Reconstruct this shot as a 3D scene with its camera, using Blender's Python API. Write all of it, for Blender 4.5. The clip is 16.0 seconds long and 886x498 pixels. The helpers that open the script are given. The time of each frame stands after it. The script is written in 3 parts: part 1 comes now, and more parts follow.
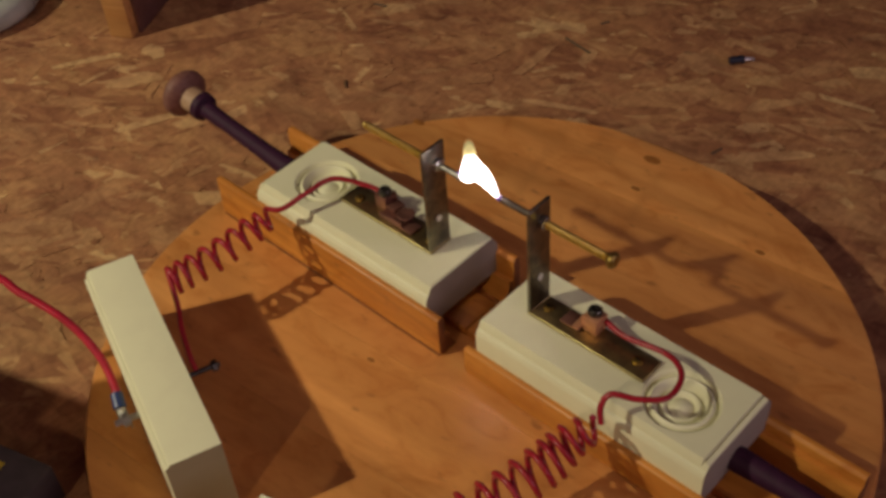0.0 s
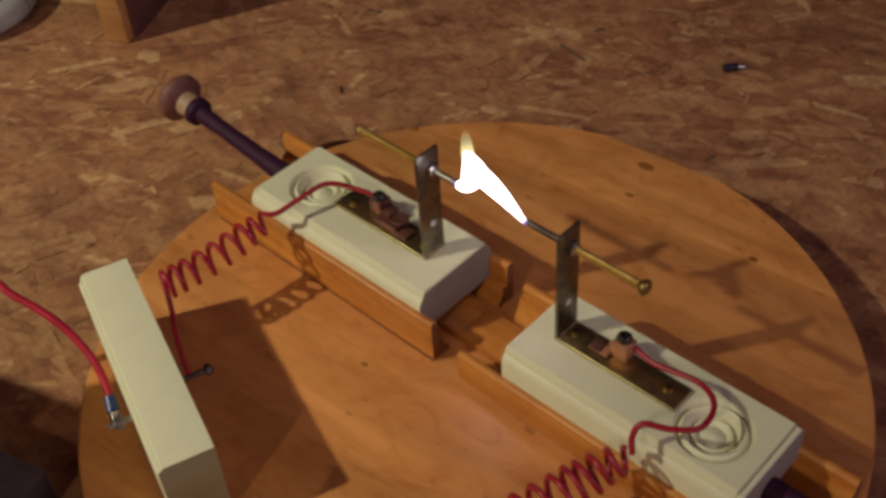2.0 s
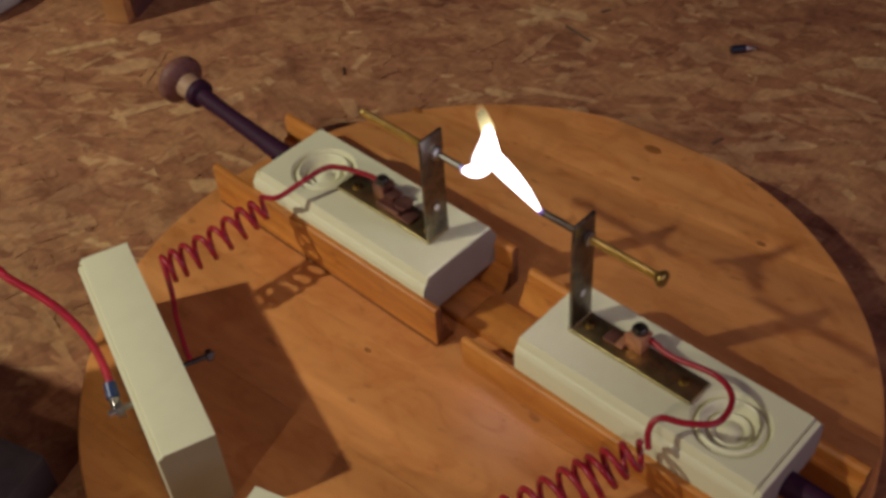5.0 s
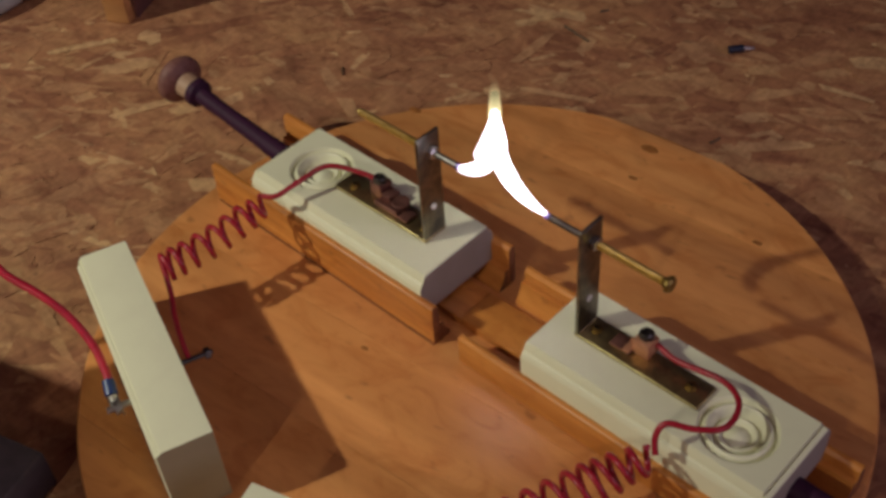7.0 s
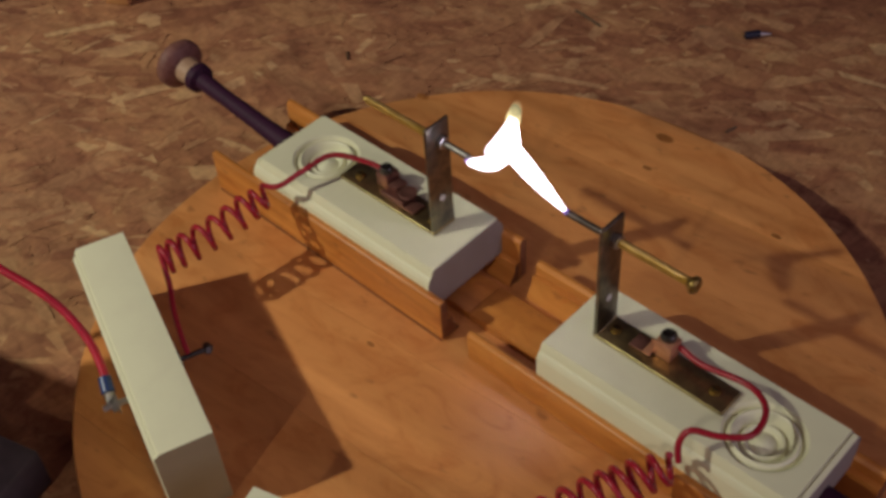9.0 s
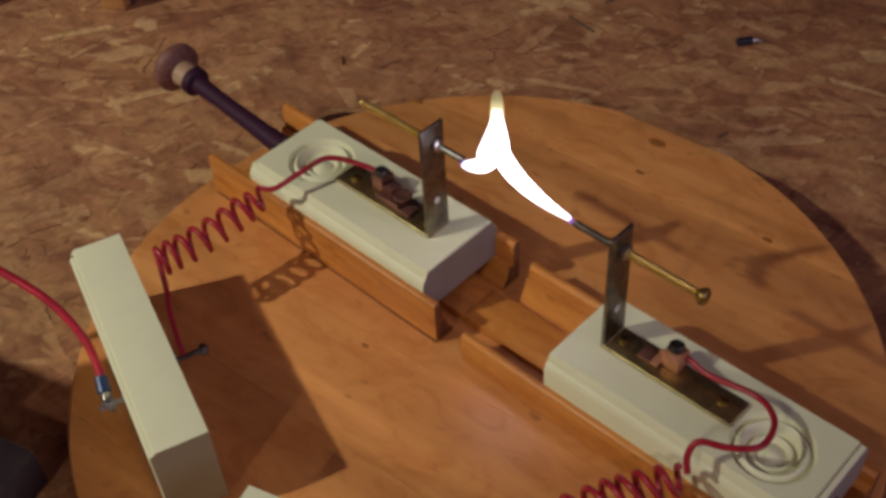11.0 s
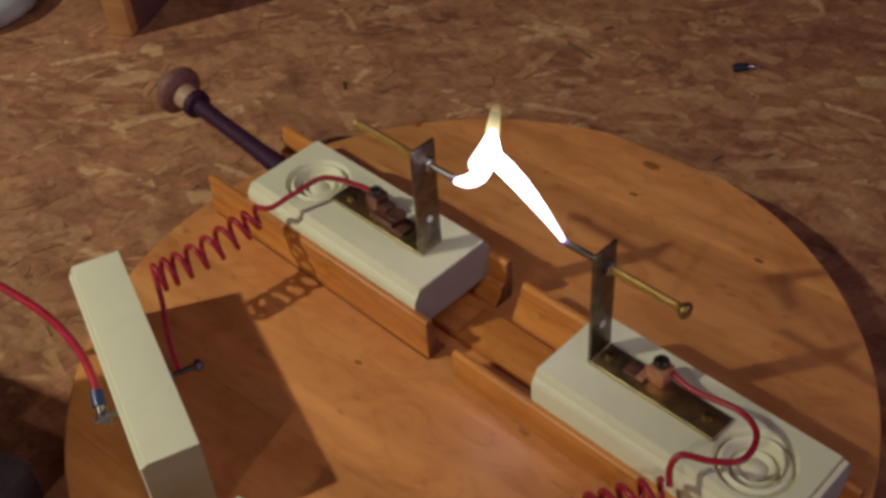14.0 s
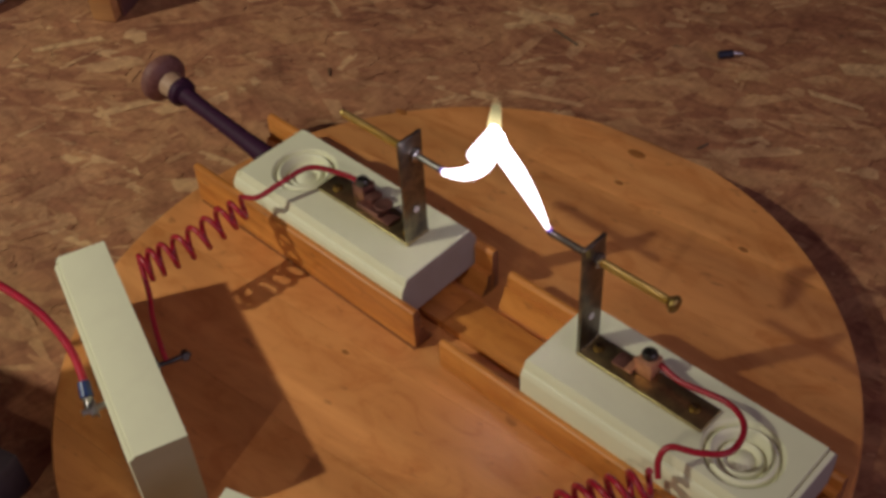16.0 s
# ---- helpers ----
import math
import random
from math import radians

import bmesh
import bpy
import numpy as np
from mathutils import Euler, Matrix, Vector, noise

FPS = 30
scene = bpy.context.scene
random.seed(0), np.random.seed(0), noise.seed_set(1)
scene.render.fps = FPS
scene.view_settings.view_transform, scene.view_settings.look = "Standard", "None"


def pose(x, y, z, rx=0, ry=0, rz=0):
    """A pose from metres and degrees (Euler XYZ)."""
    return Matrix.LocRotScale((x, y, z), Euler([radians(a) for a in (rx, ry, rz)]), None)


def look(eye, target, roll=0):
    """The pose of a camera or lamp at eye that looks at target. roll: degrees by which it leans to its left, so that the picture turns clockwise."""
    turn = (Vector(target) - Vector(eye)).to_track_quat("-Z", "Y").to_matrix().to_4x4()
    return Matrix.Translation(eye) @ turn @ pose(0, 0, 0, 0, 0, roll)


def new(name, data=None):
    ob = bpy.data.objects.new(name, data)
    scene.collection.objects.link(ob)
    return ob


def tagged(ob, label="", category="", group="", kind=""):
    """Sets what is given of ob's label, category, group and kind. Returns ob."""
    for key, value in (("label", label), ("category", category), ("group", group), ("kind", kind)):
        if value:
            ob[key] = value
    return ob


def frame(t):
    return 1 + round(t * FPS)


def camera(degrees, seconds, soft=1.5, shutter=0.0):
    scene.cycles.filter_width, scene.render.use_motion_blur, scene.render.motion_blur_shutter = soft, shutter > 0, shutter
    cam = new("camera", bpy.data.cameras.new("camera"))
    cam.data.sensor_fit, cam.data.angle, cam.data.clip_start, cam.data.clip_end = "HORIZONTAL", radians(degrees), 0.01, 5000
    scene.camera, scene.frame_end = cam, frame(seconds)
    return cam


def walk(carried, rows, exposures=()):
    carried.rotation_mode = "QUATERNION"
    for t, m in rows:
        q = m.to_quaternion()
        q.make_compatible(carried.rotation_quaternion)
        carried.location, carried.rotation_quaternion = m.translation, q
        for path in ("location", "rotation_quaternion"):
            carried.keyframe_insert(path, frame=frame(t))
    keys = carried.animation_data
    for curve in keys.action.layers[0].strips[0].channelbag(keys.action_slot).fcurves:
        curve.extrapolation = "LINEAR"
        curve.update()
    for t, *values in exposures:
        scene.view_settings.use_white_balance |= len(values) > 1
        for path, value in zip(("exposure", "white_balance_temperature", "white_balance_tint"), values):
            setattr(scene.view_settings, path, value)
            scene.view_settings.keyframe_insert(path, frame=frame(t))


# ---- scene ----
cam = camera(42.0, 16.0, soft=3.5, shutter=0.3)
walk(cam, [
    (0.0, look((0.3155, -0.3222, 0.5461), (0.0054, -0.0227, 0.1288), -4.75)),
    (0.5, look((0.3143, -0.3216, 0.5468), (0.0040, -0.0223, 0.1294), -4.79)),
    (1.0, look((0.3141, -0.3225, 0.5483), (0.0054, -0.0210, 0.1314), -4.54)),
    (1.5, look((0.3151, -0.3226, 0.5479), (0.0064, -0.0204, 0.1315), -4.44)),
    (2.0, look((0.3175, -0.3232, 0.5461), (0.0075, -0.0199, 0.1314), -4.26)),
    (2.5, look((0.3171, -0.3224, 0.5451), (0.0079, -0.0197, 0.1295), -4.31)),
    (3.0, look((0.3158, -0.3206, 0.5446), (0.0075, -0.0187, 0.1277), -4.31)),
    (3.5, look((0.3136, -0.3168, 0.5398), (0.0059, -0.0208, 0.1183), -4.71)),
    (4.0, look((0.3112, -0.3171, 0.5399), (0.0045, -0.0204, 0.1181), -4.44)),
    (6.5, look((0.3144, -0.3186, 0.5431), (0.0076, -0.0216, 0.1216), -4.38)),
    (7.0, look((0.3162, -0.3179, 0.5427), (0.0083, -0.0218, 0.1214), -4.48)),
    (7.5, look((0.3126, -0.3139, 0.5381), (0.0090, -0.0223, 0.1105), -4.87)),
    (8.0, look((0.3080, -0.3060, 0.5298), (0.0066, -0.0207, 0.0965), -5.12)),
    (8.5, look((0.3016, -0.3041, 0.5300), (-0.0041, -0.0136, 0.1032), -4.81)),
    (9.0, look((0.2985, -0.3058, 0.5304), (-0.0060, -0.0152, 0.1028), -4.38)),
    (11.5, look((0.3039, -0.3114, 0.5325), (-0.0004, -0.0155, 0.1083), -3.80)),
    (12.0, look((0.3048, -0.3143, 0.5341), (-0.0011, -0.0184, 0.1112), -3.66)),
    (12.5, look((0.2966, -0.3198, 0.5415), (-0.0135, -0.0246, 0.1211), -3.36)),
    (13.0, look((0.3009, -0.3174, 0.5428), (-0.0130, -0.0246, 0.1236), -3.74)),
    (13.5, look((0.3090, -0.3142, 0.5392), (-0.0069, -0.0185, 0.1235), -4.09)),
    (14.0, look((0.3212, -0.3101, 0.5318), (0.0032, -0.0117, 0.1196), -4.29)),
    (14.5, look((0.3263, -0.3100, 0.5368), (0.0071, -0.0120, 0.1253), -4.89)),
    (15.0, look((0.3189, -0.3118, 0.5415), (0.0083, -0.0137, 0.1237), -4.45)),
    (15.5, look((0.3158, -0.3112, 0.5425), (0.0102, -0.0105, 0.1227), -3.71)),
    (16.0, look((0.3175, -0.3092, 0.5374), (0.0109, -0.0103, 0.1171), -3.61)),
], exposures=[(0.0, 0.0, 7900, 10), (0.5, 0.0, 7500, 10), (1.0, 0.0, 7300, 10), (3.5, 0.0, 7100, 10), (6.5, 0.0, 6500, 10), (16.0, 0.0, 6500, 10)])

# ---- light: two room lamps out of view, behind and beside the camera ----
world = bpy.data.worlds.new("world")
scene.world = world
world.use_nodes = True
world.node_tree.nodes["Background"].inputs["Color"].default_value = (0.56, 0.38, 0.54, 1)
world.node_tree.nodes["Background"].inputs["Strength"].default_value = 0.05


def lamp(name, place, watts, colour, size, aim=None, cone=0.0):
    data = bpy.data.lights.new(name, "SPOT" if aim else "POINT")
    data.energy, data.color, data.shadow_soft_size = watts, colour, size
    ob = new(name, data)
    ob.matrix_world = look(place, aim) if aim else pose(*place)
    if aim:
        data.spot_size, data.spot_blend = radians(cone), 1.0


lamp("work_lamp", (-1.69, -2.65, 2.68), 378, (0.975, 0.960, 0.780), 0.055, (-0.45, -0.46, 0.0), 26)
lamp("wall_lamp", (0.42, -1.70, 1.30), 18, (1.0, 0.87, 0.70), 0.03)
# unseen area light, added to fill the shade with dim purple
purple_fill = bpy.data.lights.new("unseen_fill", "AREA")
purple_fill.shape, purple_fill.size, purple_fill.size_y, purple_fill.energy, purple_fill.color = "RECTANGLE", 2.6, 1.5, 28, (0.755, 0.635, 0.85)
new("unseen_fill", purple_fill).matrix_world = look((3.0, 0.3, 1.6), (0, 0.3, 1.6))
scene.view_settings.exposure = 0.0


# ---- materials ----
def material(name):
    m = bpy.data.materials.new(name)
    m.use_nodes = True
    n = m.node_tree.nodes
    return m, n, m.node_tree.links, n["Principled BSDF"]


def ramp(n, l, fac, stops):
    r = n.new("ShaderNodeValToRGB")
    while len(r.color_ramp.elements) < len(stops):
        r.color_ramp.elements.new(0.5)
    for e, (p, c) in zip(r.color_ramp.elements, stops):
        e.position, e.color = p, (*c, 1)
    l.new(fac, r.inputs["Fac"])
    return r.outputs["Color"]


def coords(n, l, scale=(1, 1, 1), spread=0.0):
    """Object space, shifted for each object by its own random number."""
    c, mp = n.new("ShaderNodeTexCoord"), n.new("ShaderNodeMapping")
    mp.inputs["Scale"].default_value = scale
    l.new(c.outputs["Object"], mp.inputs["Vector"])
    if spread:
        info, mul = n.new("ShaderNodeObjectInfo"), n.new("ShaderNodeMath")
        mul.operation = "MULTIPLY"
        mul.inputs[1].default_value = spread
        l.new(info.outputs["Random"], mul.inputs[0])
        l.new(mul.outputs[0], mp.inputs["Location"])
    return mp.outputs["Vector"]


def noise_tex(n, l, vec, scale, detail=4.0, rough=0.55, distort=0.0):
    t = n.new("ShaderNodeTexNoise")
    t.inputs["Scale"].default_value, t.inputs["Detail"].default_value = scale, detail
    t.inputs["Roughness"].default_value, t.inputs["Distortion"].default_value = rough, distort
    l.new(vec, t.inputs["Vector"])
    return t.outputs["Fac"]


def mix(n, l, fac, a, b, kind="MIX"):
    m = n.new("ShaderNodeMix")
    m.data_type, m.blend_type = "RGBA", kind
    for sock, v in ((m.inputs["Factor"], fac), (m.inputs["A"], a), (m.inputs["B"], b)):
        if isinstance(v, (int, float)):
            sock.default_value = v
        elif isinstance(v, tuple):
            sock.default_value = (*v, 1)
        else:
            l.new(v, sock)
    return m.outputs["Result"]


def bump(n, l, bsdf, height, strength, dist=0.001):
    b = n.new("ShaderNodeBump")
    b.inputs["Strength"].default_value, b.inputs["Distance"].default_value = strength, dist
    l.new(height, b.inputs["Height"])
    l.new(b.outputs["Normal"], bsdf.inputs["Normal"])


def wood(name, dark, mid, light, rough=0.4, along=(9, 110, 110), spread=13.0):
    m, n, l, b = material(name)
    v = coords(n, l, along, spread)
    g = noise_tex(n, l, v, 1.0, 5, 0.6, 1.2)
    broad = noise_tex(n, l, coords(n, l, (3, 22, 22), spread), 1.0, 3, 0.5, 0.6)
    c = ramp(n, l, g, [(0.28, dark), (0.5, mid), (0.72, light)])
    c2 = ramp(n, l, broad, [(0.3, (0.80, 0.75, 0.70)), (0.68, (1.08, 1.08, 1.08))])
    c = mix(n, l, 1.0, c, c2, "MULTIPLY")
    mottle = noise_tex(n, l, coords(n, l, (26, 48, 48), spread), 1.0, 4, 0.6, 1.5)
    c = mix(n, l, 1.0, c, ramp(n, l, mottle, [(0.32, (0.86, 0.76, 0.68)), (0.50, (1, 1, 1)), (0.70, (1.05, 1.06, 1.08))]), "MULTIPLY")
    spots = noise_tex(n, l, coords(n, l, (60, 120, 120), spread), 1.0, 2, 0.5)
    c = mix(n, l, ramp(n, l, spots, [(0.66, (0, 0, 0)), (0.78, (0.5, 0.5, 0.5))]), c, (0.16, 0.045, 0.015))
    l.new(c, b.inputs["Base Color"])
    b.inputs["Roughness"].default_value = rough
    bump(n, l, b, g, 0.25, 0.0006)
    return m


PINE = wood("varnished_pine", (0.62, 0.252, 0.080), (0.68, 0.290, 0.093), (0.73, 0.330, 0.109), 0.36, (5, 60, 60))
RAIL = wood("stained_pine_moulding", (0.50, 0.18, 0.036), (0.62, 0.24, 0.050), (0.72, 0.31, 0.07), 0.42, (6, 70, 70))
POST = wood("bench_pine", (0.42, 0.20, 0.07), (0.54, 0.27, 0.10), (0.62, 0.34, 0.14), 0.6)
# Dark maroon for the panel that paints in the bench leg's shade.
LEG_SHADE = wood("maroon_leg_shade", (0.10, 0.040, 0.036), (0.13, 0.055, 0.048), (0.16, 0.07, 0.06), 0.6)
# Rail ends: end grain darkened further, their shade put into the colour.
RAIL_END_SHADE = wood("shaded_end_grain", (0.16, 0.055, 0.024), (0.23, 0.085, 0.035), (0.30, 0.115, 0.045), 0.6, (160, 160, 160))
COLLAR = wood("pale_turned_wood", (0.36, 0.22, 0.14), (0.45, 0.29, 0.19), (0.52, 0.36, 0.25), 0.6, (40, 160, 160))
GAP_SHADE = wood("dark_gap_shade", (0.20, 0.07, 0.030), (0.27, 0.10, 0.04), (0.34, 0.13, 0.05), 0.6)
# Flared disc darkened as a whole, so its shade is in the colour.
KNOB = wood("shaded_turned_wood", (0.14, 0.052, 0.043), (0.20, 0.084, 0.068), (0.26, 0.12, 0.098), 0.6, (40, 160, 160))


def osb(name, islands):
    m, n, l, b = material(name)
    if islands:
        g = n.new("ShaderNodeNewGeometry")
        pick = g.outputs["Random Per Island"]
    else:
        pick = noise_tex(n, l, coords(n, l, (30, 12, 1)), 1.0, 4)
    c = ramp(n, l, pick, [(0.0, (0.31, 0.128, 0.066)), (0.25, (0.41, 0.185, 0.092)), (0.76, (0.465, 0.232, 0.114)), (0.93, (0.53, 0.290, 0.146)), (1.0, (0.63, 0.39, 0.200))])
    fine = noise_tex(n, l, coords(n, l, (300, 90, 90)), 1.0, 5, 0.6, 0.5)
    c = mix(n, l, 1.0, c, ramp(n, l, fine, [(0.3, (0.80, 0.77, 0.74)), (0.7, (1.1, 1.1, 1.1))]), "MULTIPLY")
    patch = noise_tex(n, l, coords(n, l, (1, 1.5, 1)), 12.0, 5, 0.6, 0.6)
    c = mix(n, l, 1.0, c, ramp(n, l, patch, [(0.34, (0.74, 0.67, 0.70)), (0.50, (0.98, 0.96, 0.96)), (0.66, (1.10, 1.16, 1.10))]), "MULTIPLY")
    mott = noise_tex(n, l, coords(n, l, (1, 1.6, 1)), 48.0, 6, 0.65, 0.8)
    c = mix(n, l, 1.0, c, ramp(n, l, mott, [(0.34, (0.74, 0.68, 0.66)), (0.5, (1, 1, 1)), (0.68, (1.20, 1.22, 1.18))]), "MULTIPLY")
    specks = noise_tex(n, l, coords(n, l), 75.0, 3, 0.5)
    c = mix(n, l, ramp(n, l, specks, [(0.68, (0, 0, 0)), (0.78, (0.6, 0.6, 0.6))]), c, (0.05, 0.028, 0.018))
    l.new(c, b.inputs["Base Color"])
    b.inputs["Roughness"].default_value = 0.6
    bump(n, l, b, fine, 0.3, 0.0008)
    return m


OSB, OSB_BASE = osb("osb_strands", True), osb("osb_base", False)


def paint(name, colour, rough=0.45, dirt=(0.62, 0.58, 0.48)):
    m, n, l, b = material(name)
    v = noise_tex(n, l, coords(n, l, (1, 1, 1), 7.0), 45.0, 5, 0.6)
    c = mix(n, l, ramp(n, l, v, [(0.45, (0, 0, 0)), (0.78, (0.35, 0.35, 0.35))]), colour, dirt)
    l.new(c, b.inputs["Base Color"])
    b.inputs["Roughness"].default_value = rough
    f = noise_tex(n, l, coords(n, l), 900.0, 3)
    bump(n, l, b, f, 0.12, 0.0004)
    return m


WHITE = paint("white_paint", (0.78, 0.765, 0.55), 0.45, (0.66, 0.62, 0.46))
# Grey-brown block ends: the shade on them is put into the colour.
END_SHADE = paint("shaded_block_end", (0.30, 0.25, 0.215), 0.85, (0.22, 0.17, 0.13))
# Unseen ceiling; pink is chosen to redden the light it bounces down.
CEIL = paint("pink_bounce_plaster", (0.30, 0.19, 0.19), 0.9, (0.25, 0.16, 0.16))
# Ends of the upright blocks: white darkened to olive to include shade.
OLIVE_END_SHADE = paint("olive_shaded_end", (0.35, 0.31, 0.185), 0.8, (0.28, 0.24, 0.14))
# Unseen walls; dim blue is chosen to cool the light they bounce.
WALLP = paint("plaster", (0.17, 0.16, 0.24), 0.9, (0.15, 0.14, 0.20))


def metal(name, a, c, rough, scale=160.0, metallic=1.0):
    m, n, l, b = material(name)
    v = noise_tex(n, l, coords(n, l, (1, 1, 1), 3.0), scale, 4, 0.6)
    l.new(ramp(n, l, v, [(0.35, a), (0.65, c)]), b.inputs["Base Color"])
    b.inputs["Metallic"].default_value, b.inputs["Roughness"].default_value = metallic, rough
    bump(n, l, b, v, 0.08, 0.0004)
    return m


ZINC = metal("tarnished_zinc", (0.30, 0.235, 0.125), (0.50, 0.40, 0.185), 0.42)
# Darker copy of the bracket's zinc; a dark reflection is in its colour.
DIM_ZINC = metal("dim_zinc", (0.15, 0.135, 0.12), (0.29, 0.255, 0.19), 0.36)
BRASS = metal("brass", (0.70, 0.50, 0.13), (0.88, 0.66, 0.22), 0.38, 160.0, 0.85)
STEEL = metal("steel", (0.55, 0.54, 0.52), (0.72, 0.71, 0.68), 0.28)
GREYSTEEL = metal("grey_steel", (0.26, 0.24, 0.22), (0.40, 0.38, 0.35), 0.4)
# Pale and hardly metallic: paints a glint into the bracket's screw hole.
GLINT = metal("pale_hole_glint", (0.70, 0.70, 0.68), (0.85, 0.85, 0.82), 0.6, 160.0, 0.3)
BURNT = metal("burnt_steel", (0.09, 0.072, 0.068), (0.17, 0.14, 0.12), 0.6)
COPPER = metal("copper", (0.56, 0.25, 0.14), (0.70, 0.35, 0.21), 0.55, 160.0, 0.6)
TARNISH = metal("tarnished_copper", (0.20, 0.085, 0.07), (0.33, 0.15, 0.12), 0.5, 160.0, 0.7)
# Darker brass for small screws and, as painted shade, the bolt head.
DARKBRASS = metal("darker_brass", (0.30, 0.20, 0.06), (0.46, 0.32, 0.10), 0.4)
DARKSCREW = metal("dark_screw", (0.07, 0.065, 0.06), (0.16, 0.15, 0.14), 0.35)


def plastic(name, colour, rough=0.35, scale=120.0, gloss=0.5):
    m, n, l, b = material(name)
    v = noise_tex(n, l, coords(n, l, (1, 1, 1), 5.0), scale, 4)
    c = ramp(n, l, v, [(0.35, tuple(x * 0.75 for x in colour)), (0.65, colour)])
    l.new(c, b.inputs["Base Color"])
    b.inputs["Roughness"].default_value = rough
    b.inputs["Specular IOR Level"].default_value = gloss
    return m


RED = plastic("red_insulation", (0.40, 0.010, 0.030))
NAVY = plastic("dark_navy_sleeve", (0.010, 0.012, 0.035), 0.5)
SUPPLY = plastic("bright_red_insulation", (0.56, 0.018, 0.050))
BLUE = plastic("blue_sleeve", (0.02, 0.05, 0.19))
TAPE = plastic("dark_purple_tape", (0.046, 0.012, 0.036), 0.6, 300.0, 0.2)
BLACK = plastic("black_plastic", (0.02, 0.017, 0.02), 0.5)
DUSTY = plastic("dusty_dark_plastic", (0.075, 0.055, 0.062), 0.7)
YELLOW = plastic("yellow_label", (0.6, 0.42, 0.05), 0.5)
GREY = plastic("grey_cloth", (0.42, 0.44, 0.42), 0.8, 40.0)


def glow(name, colour, strength):
    """Thin glowing gas: it adds light and hides nothing behind it."""
    m, n, l, b = material(name)
    n.remove(b)
    e, t, add = n.new("ShaderNodeEmission"), n.new("ShaderNodeBsdfTransparent"), n.new("ShaderNodeAddShader")
    e.inputs["Color"].default_value, e.inputs["Strength"].default_value = (*colour, 1), strength
    l.new(e.outputs[0], add.inputs[0])
    l.new(t.outputs[0], add.inputs[1])
    l.new(add.outputs[0], n["Material Output"].inputs["Surface"])
    return m


PLASMA = glow("white_plasma", (0.95, 0.88, 1.0), 1.2)
VIOLET = glow("violet_plasma_root", (0.20, 0.10, 1.0), 0.22)
WISP = [glow("flame_wisp", (1.0, 0.84, 0.42), e) for e in (0.15, 0.14, 0.125, 0.11, 0.095, 0.08, 0.065, 0.05, 0.04, 0.03, 0.022, 0.015)]


# ---- mesh helpers ----
def part(name, bm, mat, parent=None, label="", smooth=True):
    me = bpy.data.meshes.new(name)
    bm.to_mesh(me)
    bm.free()
    me.materials.append(mat)
    if smooth:
        me.shade_smooth()
        me.set_sharp_from_angle(angle=radians(38))
    ob = new(name, me)
    if parent:
        ob.parent = parent
    if label:
        ob["label"] = label
    return ob


def thing(name, m, label, category, group=""):
    ob = new(name)
    ob.empty_display_size = 0.01
    ob.matrix_world = m
    return tagged(ob, label, category, group)


def box(x0, x1, y0, y1, z0, z1, bevel=0.0, segs=2):
    bm = bmesh.new()
    bmesh.ops.create_cube(bm, size=1)
    for v in bm.verts:
        v.co = (x0 + (v.co.x + 0.5) * (x1 - x0), y0 + (v.co.y + 0.5) * (y1 - y0), z0 + (v.co.z + 0.5) * (z1 - z0))
    if bevel:
        bmesh.ops.bevel(bm, geom=bm.edges[:], offset=bevel, segments=segs, profile=0.5, affect="EDGES")
    return bm


def lathe(profile, steps=32, m=Matrix()):
    """profile: (radius, height) pairs round the z axis, then moved by m."""
    bm = bmesh.new()
    rings = []
    for r, h in profile:
        rings.append([bm.verts.new((r * math.cos(2 * math.pi * k / steps), r * math.sin(2 * math.pi * k / steps), h)) for k in range(steps)])
    for a, b in zip(rings, rings[1:]):
        for k in range(steps):
            bm.faces.new((a[k], a[(k + 1) % steps], b[(k + 1) % steps], b[k]))
    for ring, flip in ((rings[0], True), (rings[-1], False)):
        bm.faces.new(ring[::-1] if flip else ring)
    bmesh.ops.transform(bm, matrix=m, verts=bm.verts)
    bmesh.ops.recalc_face_normals(bm, faces=bm.faces)
    return bm


def rod(a, b, r, steps=20, r2=None):
    a, b = Vector(a), Vector(b)
    turn = (b - a).to_track_quat("Z", "Y").to_matrix().to_4x4()
    return lathe([(r * 0.9, 0), (r, r * 0.1), (r2 or r, (b - a).length - r * 0.1), ((r2 or r) * 0.9, (b - a).length)], steps, Matrix.Translation(a) @ turn)


def spline(points, per=8):
    """A smooth line through the points."""
    p = [Vector(q) for q in points]
    p = [2 * p[0] - p[1]] + p + [2 * p[-1] - p[-2]]
    out = []
    for i in range(1, len(p) - 2):
        for k in range(per):
            t = k / per
            a, b, c, d = p[i - 1:i + 3]
            out.append(0.5 * (2 * b + (c - a) * t + (2 * a - 5 * b + 4 * c - d) * t * t + (3 * b - a - 3 * c + d) * t ** 3))
    return out + [p[-2]]


def tube(line, r, steps=10):
    bm = bmesh.new()
    line = [Vector(q) for q in line]
    rings, up = [], Vector((0.3, 0.2, 1)).normalized()
    for i, q in enumerate(line):
        d = (line[min(i + 1, len(line) - 1)] - line[max(i - 1, 0)]).normalized()
        up = (up - d * up.dot(d)).normalized()
        side = d.cross(up)
        rings.append([bm.verts.new(q + r * (up * math.cos(2 * math.pi * k / steps) + side * math.sin(2 * math.pi * k / steps))) for k in range(steps)])
    for a, b in zip(rings, rings[1:]):
        for k in range(steps):
            bm.faces.new((a[k], a[(k + 1) % steps], b[(k + 1) % steps], b[k]))
    bm.faces.new(rings[0])
    bm.faces.new(rings[-1])
    bmesh.ops.recalc_face_normals(bm, faces=bm.faces)
    return bm


